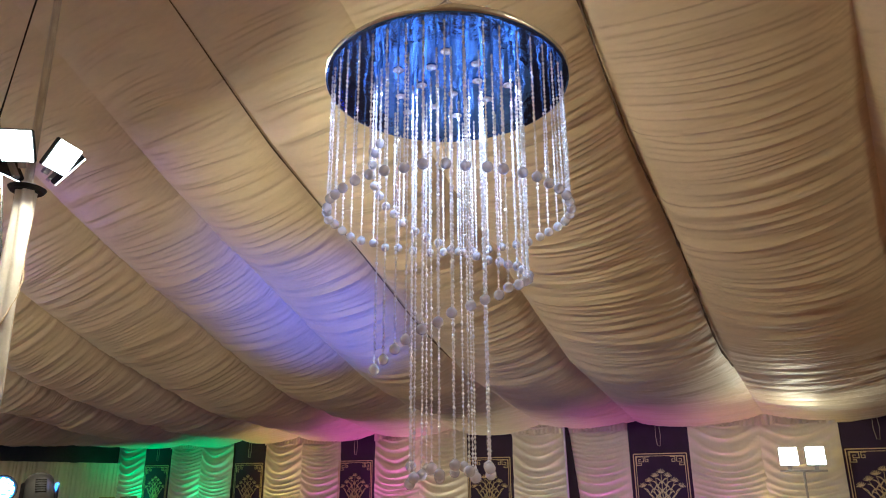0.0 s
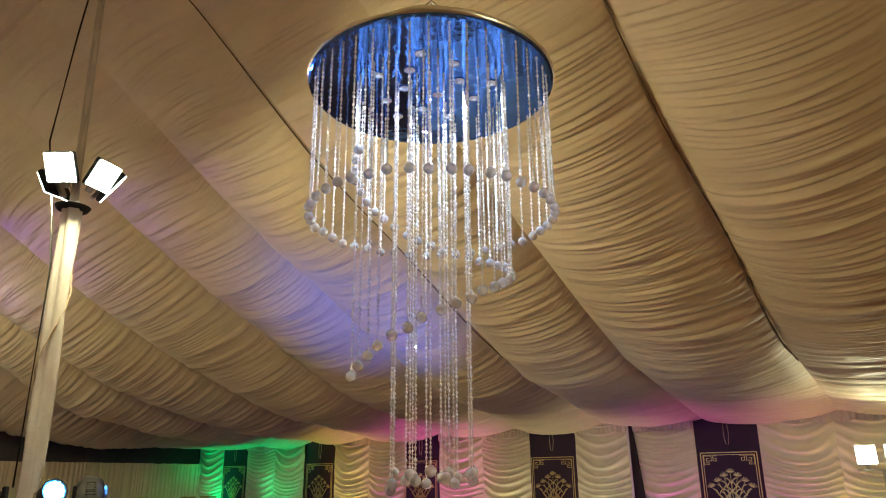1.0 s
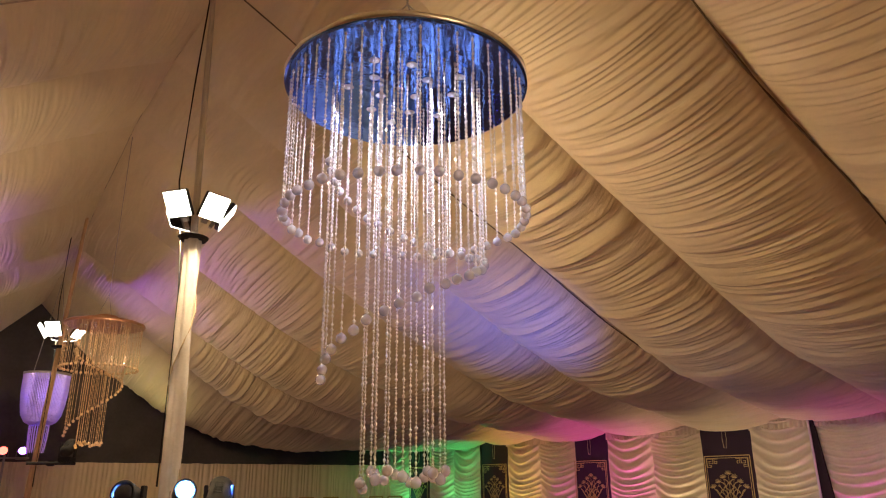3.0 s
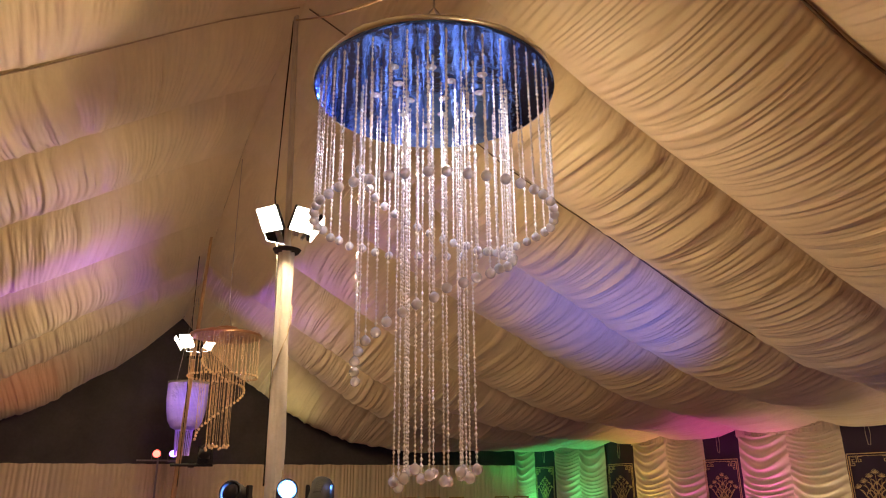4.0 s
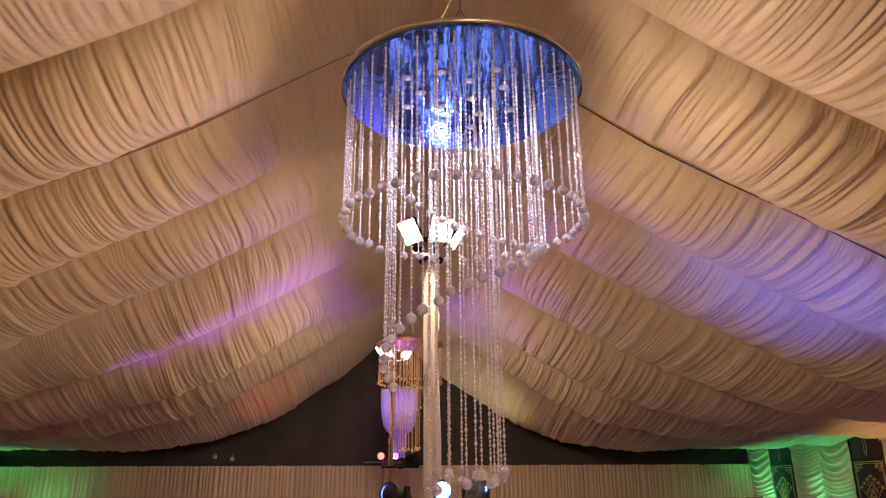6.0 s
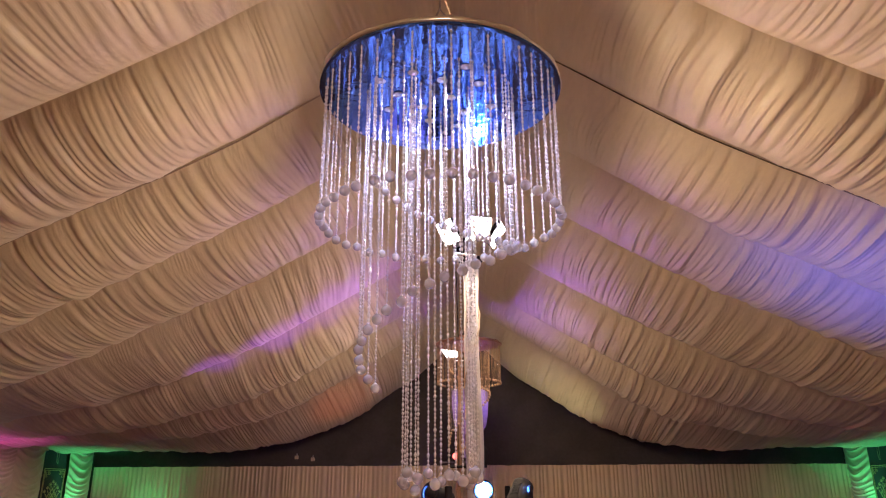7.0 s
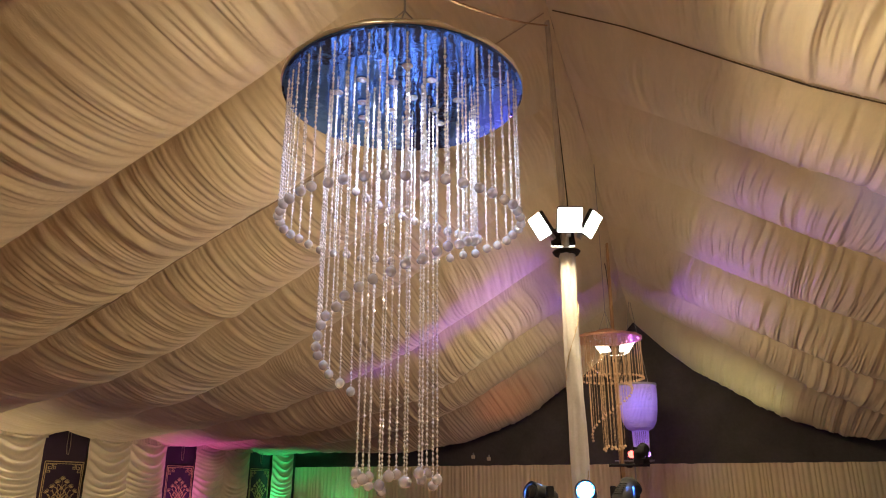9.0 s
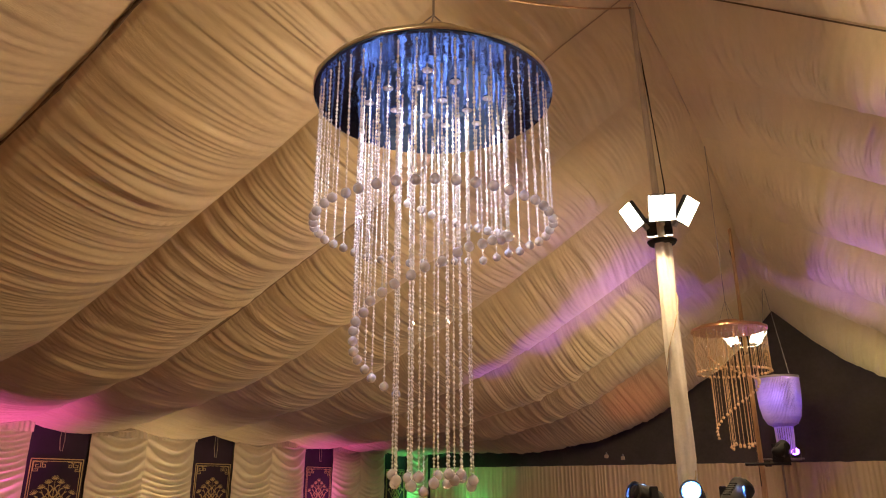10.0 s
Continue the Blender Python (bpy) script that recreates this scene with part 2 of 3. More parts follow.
# outer roof, walls and floor close the tent
slab("floor", (WEST - 0.3, SOUTH - 0.3, -0.1), (EAST + 0.3, NORTH + 0.3, 0.0), CARPET)
slab("wall_east", (EAST + 0.12, SOUTH - 0.2, 0), (EAST + 0.2, NORTH + 0.2, 3.0), BLACK)
slab("wall_west", (WEST - 0.2, SOUTH - 0.2, 0), (WEST - 0.12, NORTH + 0.2, 3.0), BLACK)
for name, y in (("wall_north", NORTH + 0.1), ("wall_south", SOUTH - 0.14)):
    bm = bmesh.new()
    outline = [(WEST - 0.12, 0), (EAST + 0.12, 0), (EAST + 0.12, 3.0), (RIDGE, 6.9), (WEST - 0.12, 3.0)]
    fr = [bm.verts.new((x, y, z)) for x, z in outline]
    bk = [bm.verts.new((x, y + 0.04, z)) for x, z in outline]
    bm.faces.new(fr)
    bm.faces.new(bk[::-1])
    for k in range(5):
        bm.faces.new((fr[k], bk[k], bk[(k + 1) % 5], fr[(k + 1) % 5]))
    bmesh.ops.recalc_face_normals(bm, faces=bm.faces)
    tagged(part(name, bm, BLACK), kind="structure")
for name, x in (("roof_east", EAST + 0.2), ("roof_west", WEST - 0.2)):
    bm = bmesh.new()
    lo = [bm.verts.new(p) for p in ((RIDGE, SOUTH - 0.3, 6.92), (RIDGE, NORTH + 0.3, 6.92), (x, NORTH + 0.3, 3.02), (x, SOUTH - 0.3, 3.02))]
    hi = [bm.verts.new(v.co + Vector((0, 0, 0.04))) for v in lo]
    bm.faces.new(lo)
    bm.faces.new(hi[::-1])
    for k in range(4):
        bm.faces.new((lo[k], hi[k], hi[(k + 1) % 4], lo[(k + 1) % 4]))
    bmesh.ops.recalc_face_normals(bm, faces=bm.faces)
    tagged(part(name, bm, ROOF), kind="structure")


# ---- ruched side curtains and banners ----
def ruched_panel(width, top, seed):
    verts = []
    ns, nz = 25, 150
    for i in range(ns):
        s = i / (ns - 1)
        belly = 1 - (2 * s - 1) ** 2
        for j in range(nz):
            z = top * j / (nz - 1)
            warp = 0.02 * noise.noise((s * 2, z * 2.5, seed))
            p = (z + 0.15 * belly + warp) / (0.105 + 0.02 * noise.noise((seed, z, 0)))
            roll = abs(math.sin(math.pi * p))
            depth = 0.075 * belly ** 0.5 * (1 - roll) ** 1.4 + 0.018 * noise.noise((s * 3, z * 5, seed + 4)) + 0.035 * belly
            verts.append((width * (s - 0.5), -depth, z))
    faces = [f[::-1] for f in grid_faces(ns, nz)]
    return mesh_from("curtain_panel", verts, faces, CURTAIN, True)


PANELS = [ruched_panel(1.09, 2.46, s) for s in (1.0, 4.7, 9.2)]


def banner_mesh():
    verts = []
    nx, nz = 13, 40
    for i in range(nx):
        for j in range(nz):
            x, z = 0.98 * (i / (nx - 1) - 0.5), 0.25 + 2.2 * j / (nz - 1)
            verts.append((x, -0.012 * math.sin(x * 7 + z) - 0.008 * noise.noise((x * 3, z * 2, 5)), z))
    return mesh_from("cloth", verts, [f[::-1] for f in grid_faces(nx, nz)], PURPLE, True)


# corner fret of two hooked squares, in steps from the banner's corner
FRET = (((0, 7), (0, 0), (6, 0), (6, 4), (2, 4), (2, 2), (4, 2)), ((11, 0), (7.5, 0), (7.5, 4), (10, 4), (10, 2), (8.8, 2)), ((0, 7), (4, 7), (4, 5.4), (1.6, 5.4)))


def print_meshes():
    """Gold fret border and a bunch of flowers, each a thin raised print."""
    bm = bmesh.new()
    y, h = -0.026, 0.006
    top, bottom, half = 1.92, 0.45, 0.43
    for inset, w in ((0.0, 0.014), (0.035, 0.008)):
        x = half - inset
        for sx in (-x, x):
            box(bm, sx, y, (top + bottom) / 2, w, h, top - bottom - 2 * inset)
        for z in (top - inset, bottom + inset):
            box(bm, 0, y, z, 2 * x, h, w)
    for sx in (-1, 1):
        for z0, sz in ((top, -1), (bottom, 1)):
            for line in FRET:
                for (ax, az), (bx, bz) in zip(line, line[1:]):
                    box(bm, sx * (half - 0.047 - 0.019 * (ax + bx) / 2), y, z0 + sz * (0.047 + 0.019 * (az + bz) / 2), 0.019 * abs(ax - bx) + 0.009, h, 0.019 * abs(az - bz) + 0.009)
    border = finish(bm, "gold_border", GOLDPRINT)
    verts, faces = [], []

    def stroke(pts, w):
        base = len(verts)
        for k, (x, z) in enumerate(pts):
            x2, z2 = pts[min(k + 1, len(pts) - 1)]
            x1, z1 = pts[max(k - 1, 0)]
            dx, dz = x2 - x1, z2 - z1
            n = math.hypot(dx, dz) or 1
            ww = w * (0.35 + 0.65 * math.sin(math.pi * (k + 0.6) / (len(pts) + 0.2)))
            verts.extend(((x - dz / n * ww, y - 0.004, z + dx / n * ww), (x + dz / n * ww, y - 0.004, z - dx / n * ww)))
        faces.extend((base + 2 * k, base + 2 * k + 2, base + 2 * k + 3, base + 2 * k + 1) for k in range(len(pts) - 1))

    for lean in (-0.30, -0.20, -0.10, 0.0, 0.10, 0.20, 0.30):
        up = 0.66 - 0.9 * abs(lean) ** 1.2
        stem = [(lean * t ** 1.4, 0.95 + up * t) for t in np.linspace(0, 1, 9)]
        stroke(stem, 0.006)
        hx, hz = stem[-1]
        for a in np.linspace(-1.1, 1.1, 7):
            stroke([(hx + r * math.sin(a + lean), hz + r * math.cos(a + lean)) for r in np.linspace(0.012, 0.075, 4)], 0.0055)
        for t in (0.35, 0.55, 0.75):
            bx, bz = lean * t ** 1.4, 0.95 + up * t
            for sgn in (-1, 1):
                stroke([(bx + sgn * 0.09 * q, bz + 0.09 * q ** 0.6 + 0.02 * math.sin(3 * q)) for q in np.linspace(0, 1, 5)], 0.008)
    for sgn in (-1, 1):
        stroke([(sgn * (0.03 + 0.09 * math.sin(q * 2.6)), 0.62 + 0.33 * q) for q in np.linspace(0, 1, 8)], 0.014)
    stroke([(-0.10, 0.60), (0.0, 0.58), (0.10, 0.60)], 0.03)
    flowers = mesh_from("floral_print", verts, [f[::-1] for f in faces], GOLDPRINT)
    return border, flowers


BANNER_CLOTH = banner_mesh()
BORDER, FLOWERS = print_meshes()
CORD_V, CORD_F = tube([(-0.02, -0.03, 2.44), (-0.03, -0.035, 2.2), (-0.01, -0.04, 2.05), (0.03, -0.04, 2.04), (0.05, -0.035, 2.2), (0.03, -0.03, 2.44)], 0.006)
CORD = mesh_from("hanging_cord", CORD_V, CORD_F, WELT, True)


def heading_band():
    verts, n = [], 80
    for i in range(n):
        x = 1.06 * (i / (n - 1) - 0.5)
        d = 0.012 * math.sin(x * 75 + 2 * noise.noise((x * 6, 0, 0)))
        for z, out in ((2.30, 0.052), (2.38, 0.050), (2.46, 0.046)):
            verts.append((x, -out - 0.02 - d, z))
    return mesh_from("heading_band", verts, [f[::-1] for f in grid_faces(n, 3)], CURTAIN, True)


HEADING = heading_band()


def side_wall(x, turn, banner_ys, first, last):
    for by in banner_ys:
        b = tagged(new("banner"), "dark purple velvet wall banner with gold fret border and flowers", "banner", "banners along the tent walls")
        b.matrix_basis = pose(x, by, 0, 0, 0, turn)
        part("cloth", BANNER_CLOTH, parent=b)
        part("gold_border", BORDER, parent=b, label="gold printed border with fret corners")
        part("floral_print", FLOWERS, parent=b, label="gold printed bunch of flowers")
        part("hanging_cord", CORD, parent=b)
        for k, dy in enumerate((0.49 + 0.535, 0.49 + 1.595)):
            y = by - dy
            if first <= y <= last:
                p = part("curtain_panel", PANELS[int(abs(by * 3 + k)) % 3], at=pose(x, y, 0, 0, 0, turn))
                part("heading_band", HEADING, parent=p)
                tagged(p, "ivory satin curtain panel ruched in deep scallops", "curtain", "ruched wall curtains")


side_wall(EAST, -90, [15.7, 12.52, 9.48, 6.38, 3.25, 0.15, -2.95, -6.05, -9.15], SOUTH, NORTH)
side_wall(WEST, 90, [15.35, 12.2, 9.05, 5.9, 2.8, -0.3, -3.4, -6.5, -9.6], SOUTH, NORTH)
for x, turn, y in ((EAST, -90, 16.75), (WEST, 90, 16.5)):
    tagged(part("curtain_panel", PANELS[1], at=pose(x, y, 0, 0, 0, turn)), "ivory satin curtain panel ruched in deep scallops", "curtain", "ruched wall curtains")


def pleated_panel(width, top, seed):
    verts = []
    ns, nz = 150, 10
    for i in range(ns):
        s = i / (ns - 1)
        for j in range(nz):
            z = top * j / (nz - 1)
            x = width * (s - 0.5)
            d = 0.020 * math.sin(x * 58 + 6.5 * noise.noise((x * 3.3, seed, 0))) * (0.6 + 0.5 * noise.noise((x * 4, z * 0.4, seed + 2))) + 0.02 * noise.noise((x * 5, z * 0.6, seed))
            edge = 0.015 * noise.noise((x * 4, seed, 7)) if j == nz - 1 else 0
            verts.append((x, -0.05 + d, z + edge))
    return mesh_from("pleated_curtain", verts, [f[::-1] for f in grid_faces(ns, nz)], PLEAT, True)


PLEATS = [pleated_panel(2.37, 2.0, s) for s in (2.0, 6.0, 11.0)]
for k in range(8):
    x = WEST + 1.18 + 2.363 * k
    tagged(part("pleated_curtain", PLEATS[k % 3], at=pose(x, NORTH - 0.02 - 0.012 * (k % 2), 0)),
           "plain cream cloth curtain in narrow pleats against black backing", "curtain", "pleated gable curtains")


# ---- crystal chandelier ----
def bead_mesh(length, mat, r=0.0064, seed=0):
    """One string of small faceted beads, long and short ones mixed, that hangs from its top at the origin."""
    rnd, verts, faces, z, bead, sides = random.Random(seed), [], [], 0.0, 0, 4
    rings = [(0.0, 0.0011)]
    while z < length - 0.004:
        tall, wide = ((0.024, 1.12), (0.014, 0.86), (0.018, 1.02), (0.012, 0.82), (0.020, 1.0))[bead % 5]
        tall = min(tall * rnd.uniform(0.8, 1.25), length - z)
        rings += [(z + tall * rnd.uniform(0.4, 0.6), wide * r * rnd.uniform(0.85, 1.15)), (z + tall, 0.0011)]
        z += tall
        bead += 1
    for n, (depth, rr) in enumerate(rings):
        turn = (n // 2) * 1.9
        verts.extend((rr * math.cos(turn + math.pi * k / 2), rr * math.sin(turn + math.pi * k / 2), -depth) for k in range(sides))
    for n in range(len(rings) - 1):
        for k in range(sides):
            a, b = sides * n + k, sides * n + (k + 1) % sides
            faces.append((a, a + sides, b + sides, b))
    return mesh_from("bead_string", verts, faces, mat)


def ball_mesh(r, mat):
    bm = bmesh.new()
    bmesh.ops.create_icosphere(bm, subdivisions=3, radius=r)
    for v in bm.verts:
        if v.co.z > 0.9 * r:
            v.co.z *= 1.12
    return finish(bm, "crystal_ball", mat, True)


def chandelier(x, y, top, beads, balls, rim, plate, label, turn=0.0, size=1.0, low=-1.352, dish=1.0):
    thing = tagged(new("chandelier"), label, "chandelier", "hanging crystal chandeliers")
    thing.matrix_basis = pose(x, y, top, 0, 0, turn) @ Matrix.Diagonal((size, size, size, 1))
    R = 0.57
    v, f = lathe([(0.0, 0.0), (0.2, 0.002), (0.4, -0.001), (R - 0.01, 0.0), (R, 0.004), (R, 0.012), (0.0, 0.012)], 72)
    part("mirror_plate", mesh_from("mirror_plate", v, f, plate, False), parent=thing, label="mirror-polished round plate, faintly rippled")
    v, f = lathe([(R - 0.006, 0.013), (R + 0.002, 0.014), (R + 0.003, 0.034), (R - 0.012, 0.048), (R - 0.03, 0.045), (R - 0.012, 0.034), (R - 0.012, 0.016)], 72)
    dent = [0.014 * noise.noise((px * 6, py * 6, pz * 20)) + 0.006 * noise.noise((px * 19, py * 19, 4)) for px, py, pz in v]
    v = [(px * (1 + d), py * (1 + d), pz + (0.02 * noise.noise((px * 4, py * 4, 3)) + 0.008 * noise.noise((px * 14, py * 14, 8)) if pz > 0.03 else 0)) for (px, py, pz), d in zip(v, dent)]
    part("rim", mesh_from("rim", v, f, rim, True), parent=thing, label="pale brass rim band, slightly dented")
    curl = [(0.55 * math.cos(0.88) + 0.04 * math.sin(q), 0.55 * math.sin(0.88) + 0.014 * q - 0.04, 0.06 + 0.075 * abs(math.sin(q * 0.8))) for q in np.linspace(0, 7, 30)]
    v, f = tube(curl, 0.0045, 6)
    part("wire_hook", mesh_from("wire_hook", v, f, BRASS, True), parent=thing, label="curled gold wire left over the rim")
    v, f = lathe([(R - 0.03, 0.042), (0.42 * dish, 0.05 + 0.02 * dish), (0.40 * dish, 0.10), (0.395 * dish, 0.145), (0.36 * dish, 0.165), (0.10 * dish, 0.175), (0.05 * dish, 0.20), (0.0, 0.20)], 64)
    part("top_dish", mesh_from("top_dish", v, f, rim, True), parent=thing, label="shallow brass canopy dish")
    bm = bmesh.new()
    for k in range(3):
        a = 2 * math.pi * k / 3 + 0.4
        rod(bm, (0.3 * dish * math.cos(a), 0.3 * dish * math.sin(a), 0.16), (0, 0, 0.5), 0.004, seg=6)
    part("hanger", bm, STEEL, thing)
    drop = (float(seam_height(abs(x - RIDGE), y)) - top - 0.05) / size
    bm = rod(bmesh.new(), (0, 0, 0.5), (0, 0, drop), 0.006, seg=6)
    part("suspension_cable", bm, STEEL, thing)
    big, drop_ball = ball_mesh(0.0218, balls), ball_mesh(0.0222, balls)
    # outer ring
    rnd = random.Random(5)
    outers = [bead_mesh(0.628, beads, seed=k) for k in range(4)]
    for k in range(43):
        a = 2 * math.pi * (k + rnd.uniform(-0.05, 0.05)) / 43
        s = part("bead_string", outers[k % 4], parent=thing, at=pose(0.538 * math.cos(a), 0.538 * math.sin(a), 0, rnd.uniform(-.35, .35), rnd.uniform(-.35, .35), rnd.uniform(0, 360)))
        part("crystal_ball", big, parent=s, at=pose(0, 0, -0.645 + rnd.uniform(-0.006, 0.006)))
    # falling spiral
    for k in range(36):
        turned = 10.3 * k
        a = radians(151.5 + turned + rnd.uniform(-0.8, 0.8))
        z = float(np.interp(turned, [0, 183, 361], [low, -0.822, -0.372])) + rnd.uniform(-0.006, 0.006)
        s = part("bead_string", bead_mesh(-z - 0.016, beads, seed=50 + k), parent=thing, at=pose(0.345 * math.cos(a), 0.345 * math.sin(a), 0, rnd.uniform(-.3, .3), rnd.uniform(-.3, .3), 0))
        part("crystal_ball", big, parent=s, at=pose(0, 0, z))
    # inner column
    for k in range(17):
        a = 2 * math.pi * k / 17 + 0.1
        z = -1.715 - 0.045 * ((k * 7) % 5) / 4 - (0.045 if k == 6 else 0)
        r = 0.165 if k % 4 else 0.13
        s = part("bead_string", bead_mesh(-z - 0.02, beads, 0.0066, 90 + k), parent=thing, at=pose(r * math.cos(a), r * math.sin(a), 0, rnd.uniform(-.2, .2), rnd.uniform(-.2, .2), 0))
        part("crystal_ball", drop_ball, parent=s, at=pose(0, 0, z))
    # LED rosettes under the plate
    v, f = lathe([(0.0, -0.005), (0.009, -0.0055), (0.012, -0.0025), (0.021, -0.0045), (0.0255, -0.002), (0.024, 0.0)], 14)
    rosette = mesh_from("led_rosette", v, f, CRYSTAL, True)
    v, f = lathe([(0.0, -0.0085), (0.007, -0.008), (0.008, -0.006), (0.0, -0.006)], 10)
    core = mesh_from("led", v, f, LEDWHITE, True)
    for k in range(13):
        a, r = k * 2.4, 0.05 + 0.075 * math.sqrt(k)
        if r < 0.33:
            ro = part("led_rosette", rosette, parent=thing, at=pose(r * math.cos(a), r * math.sin(a), -0.002))
            part("led", core, parent=ro)
    return thing


for dx, dy in ((0.2, 0.12), (-0.2, 0.15), (0.02, -0.24)):
    lamp("rosette_light", "SPOT", (CENTRE[0] + dx, CENTRE[1] + dy, PLATE_Z - 0.03), (CENTRE[0] + dx * 1.3, CENTRE[1] + dy * 1.3, 0), 22, (0.84, 0.84, 1.0), 0.02, 150, 0.4)
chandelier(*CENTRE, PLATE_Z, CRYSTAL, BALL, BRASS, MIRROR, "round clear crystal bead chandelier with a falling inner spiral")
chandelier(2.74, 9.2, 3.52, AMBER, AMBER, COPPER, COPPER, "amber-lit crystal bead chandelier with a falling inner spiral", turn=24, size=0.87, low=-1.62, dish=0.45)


def drum_chandelier(x, y, top):
    thing = tagged(new("drum_chandelier"), "violet-lit tapered crystal drum chandelier with a narrow lower tube", "chandelier", "hanging crystal chandeliers")
    thing.matrix_basis = pose(x, y, top) @ Matrix.Diagonal((0.70, 0.70, 0.88, 1))
    v, f = lathe([(0.57, 0.0), (0.59, 0.0), (0.59, 0.05), (0.57, 0.05), (0.57, 0.0)], 48)
    part("rim", mesh_from("rim", v, f, STEEL, True), parent=thing)
    v, f = lathe([(0.56, 0.03), (0.3, 0.06), (0.0, 0.07)], 32)
    part("top_plate", mesh_from("top_plate", v, f, STEEL, True), parent=thing)
    shape = [(0.565, 0.0), (0.56, -0.35), (0.53, -0.62), (0.48, -0.84), (0.38, -0.98), (0.24, -1.04)]
    low = [(0.24, -1.04), (0.23, -1.3), (0.2, -1.62)]
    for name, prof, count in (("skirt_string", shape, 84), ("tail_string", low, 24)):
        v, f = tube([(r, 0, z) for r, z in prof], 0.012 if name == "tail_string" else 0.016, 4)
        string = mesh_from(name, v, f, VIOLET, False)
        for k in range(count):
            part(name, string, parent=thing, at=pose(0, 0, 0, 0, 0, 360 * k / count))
    for sx in (-1, 1):
        bm = rod(bmesh.new(), (0.35 * sx, 0, 0.05), (0.02 * sx, 0, (float(seam_height(0.1, y)) - top - 0.03) / 0.88), 0.008, seg=6)
        part("hanging_cable", bm, STEEL, thing)
    return thing


drum_chandelier(2.8, 14.6, 3.52)
lamp("drum_light", "POINT", (2.8, 14.6, 3.2), (2.8, 14.6, 0), 11, (0.58, 0.42, 1.0), 0.12)


# ---- masts with flood lamps ----
def flood_lamp(parent_at, group):
    """A square flood lamp, its lit glass facing local -y."""
    thing = tagged(new("flood_lamp"), "lit square white flood lamp in a black housing", "flood lamp", group)
    thing.matrix_basis = parent_at
    bm = box(bmesh.new(), 0, 0.03, 0, 0.245, 0.05, 0.25, 0.008)
    part("housing", bm, PLASTIC, thing)
    part("glass", box(bmesh.new(), 0, 0.0035, 0, 0.234, 0.008, 0.238, 0.002), FLOODGLASS, thing, "glowing white glass")
    bm = bmesh.new()
    box(bm, 0, 0.07, -0.10, 0.05, 0.03, 0.16)
    part("bracket", bm, STEEL, thing)
    return thing


def wrapped_post(bm_r, z0, z1, lean, seed):
    """Cloth wound round a post: a bulging, twisted sleeve."""
    verts, n, seg = [], 110, 40
    for i in range(n):
        q = i / (n - 1)
        z = z0 + (z1 - z0) * q
        for k in range(seg):
            a = 2 * math.pi * k / seg
            r = bm_r * (1 + 0.34 * abs(math.sin(1.5 * a + z * 0.9 + seed)) + 0.12 * math.sin(7 * a + z * 1.3 + 1.5 * noise.noise((z * 1.1, seed, 2))) + 0.26 * noise.noise((math.cos(a) * 1.5, math.sin(a) * 1.5, z * 1.6 + seed)))
            verts.append((r * math.cos(a) + lean[0] * q, r * math.sin(a) + lean[1] * q, z))
    faces = [(i * seg + k, i * seg + (k + 1) % seg, (i + 1) * seg + (k + 1) % seg, (i + 1) * seg + k) for i in range(n - 1) for k in range(seg)]
    return mesh_from("cloth_sleeve", verts, faces, WRAP, True)


def mast(x, y, group, wrapped=True, aims=((-52, 0.75), (18, 1.0), (76, 0.6), (195, 0.8)), z_lamp=3.95, ridge=6.62, watts=FLOOD_WATTS):
    thing = tagged(new("tent_mast"), "tall timber tent mast wrapped in white cloth" if wrapped else "bare bamboo tent mast under the ridge", "mast", "tent masts")
    thing.matrix_basis = pose(x, y, 0)
    if wrapped:
        part("cloth_sleeve", wrapped_post(0.060, 0, z_lamp - 0.2, (-0.02, 0), 1), parent=thing, label="wound white cloth sleeve")
        wind = [((0.078 + 0.004 * math.sin(q * 9)) * math.cos(q) - 0.02 * q / 15, (0.078 + 0.004 * math.sin(q * 9)) * math.sin(q), 0.3 + (z_lamp - 0.6) * q / 15) for q in np.linspace(0, 15, 120)]
        v, f = tube(wind, 0.006, 6)
        part("binding_cord", mesh_from("binding_cord", v, f, WELT, True), parent=thing, label="thin cord wound round the cloth")
        part("upper_pole", rod(bmesh.new(), (-0.02, 0, z_lamp - 0.19), (-0.09, 0, ridge), 0.034, 0.028, 14), POLE, thing, "bare grey upper end of the pole")
    else:
        part("pole", rod(bmesh.new(), (-0.11, 0.74, 0), (0.03, -0.37, ridge), 0.055, 0.026, 12), TIMBER, thing, "leaning bamboo pole")
    bm = rod(bmesh.new(), (-0.02, 0, z_lamp - 0.26), (-0.02, 0, z_lamp - 0.23), 0.12, 0.14, 20)
    part("lamp_ring", bm, PLASTIC, thing, "black lamp mounting ring")
    bm = rod(bmesh.new(), (-0.1, 0, ridge - 0.06), (-0.1, 0, ridge), 0.11, 0.11, 14)
    part("cap", bm, STEEL, thing)
    v, f = tube([(-0.1, 0.04, ridge - 0.15), (-0.08, 0.35, 5.5), (-0.06, 0.6, 4.5), (-0.05, 0.3, 3.7), (-0.07, 0.11, 3.2), (-0.07, 0.11, 1.5)], 0.008, 6)
    part("power_cable", mesh_from("power_cable", v, f, PLASTIC, True), parent=thing)
    for a, share in aims:
        m = pose(x - 0.02, y, z_lamp) @ pose(0, 0, 0, 0, 0, a) @ pose(0, -0.29, 0, 33, 0, 0)
        flood_lamp(m, group)
        front = m @ Vector((0, -0.06, 0))
        lamp("flood", "AREA", front, m @ Vector((0, -1, -0.1)), watts * share, WARM, 0.2)
    return thing


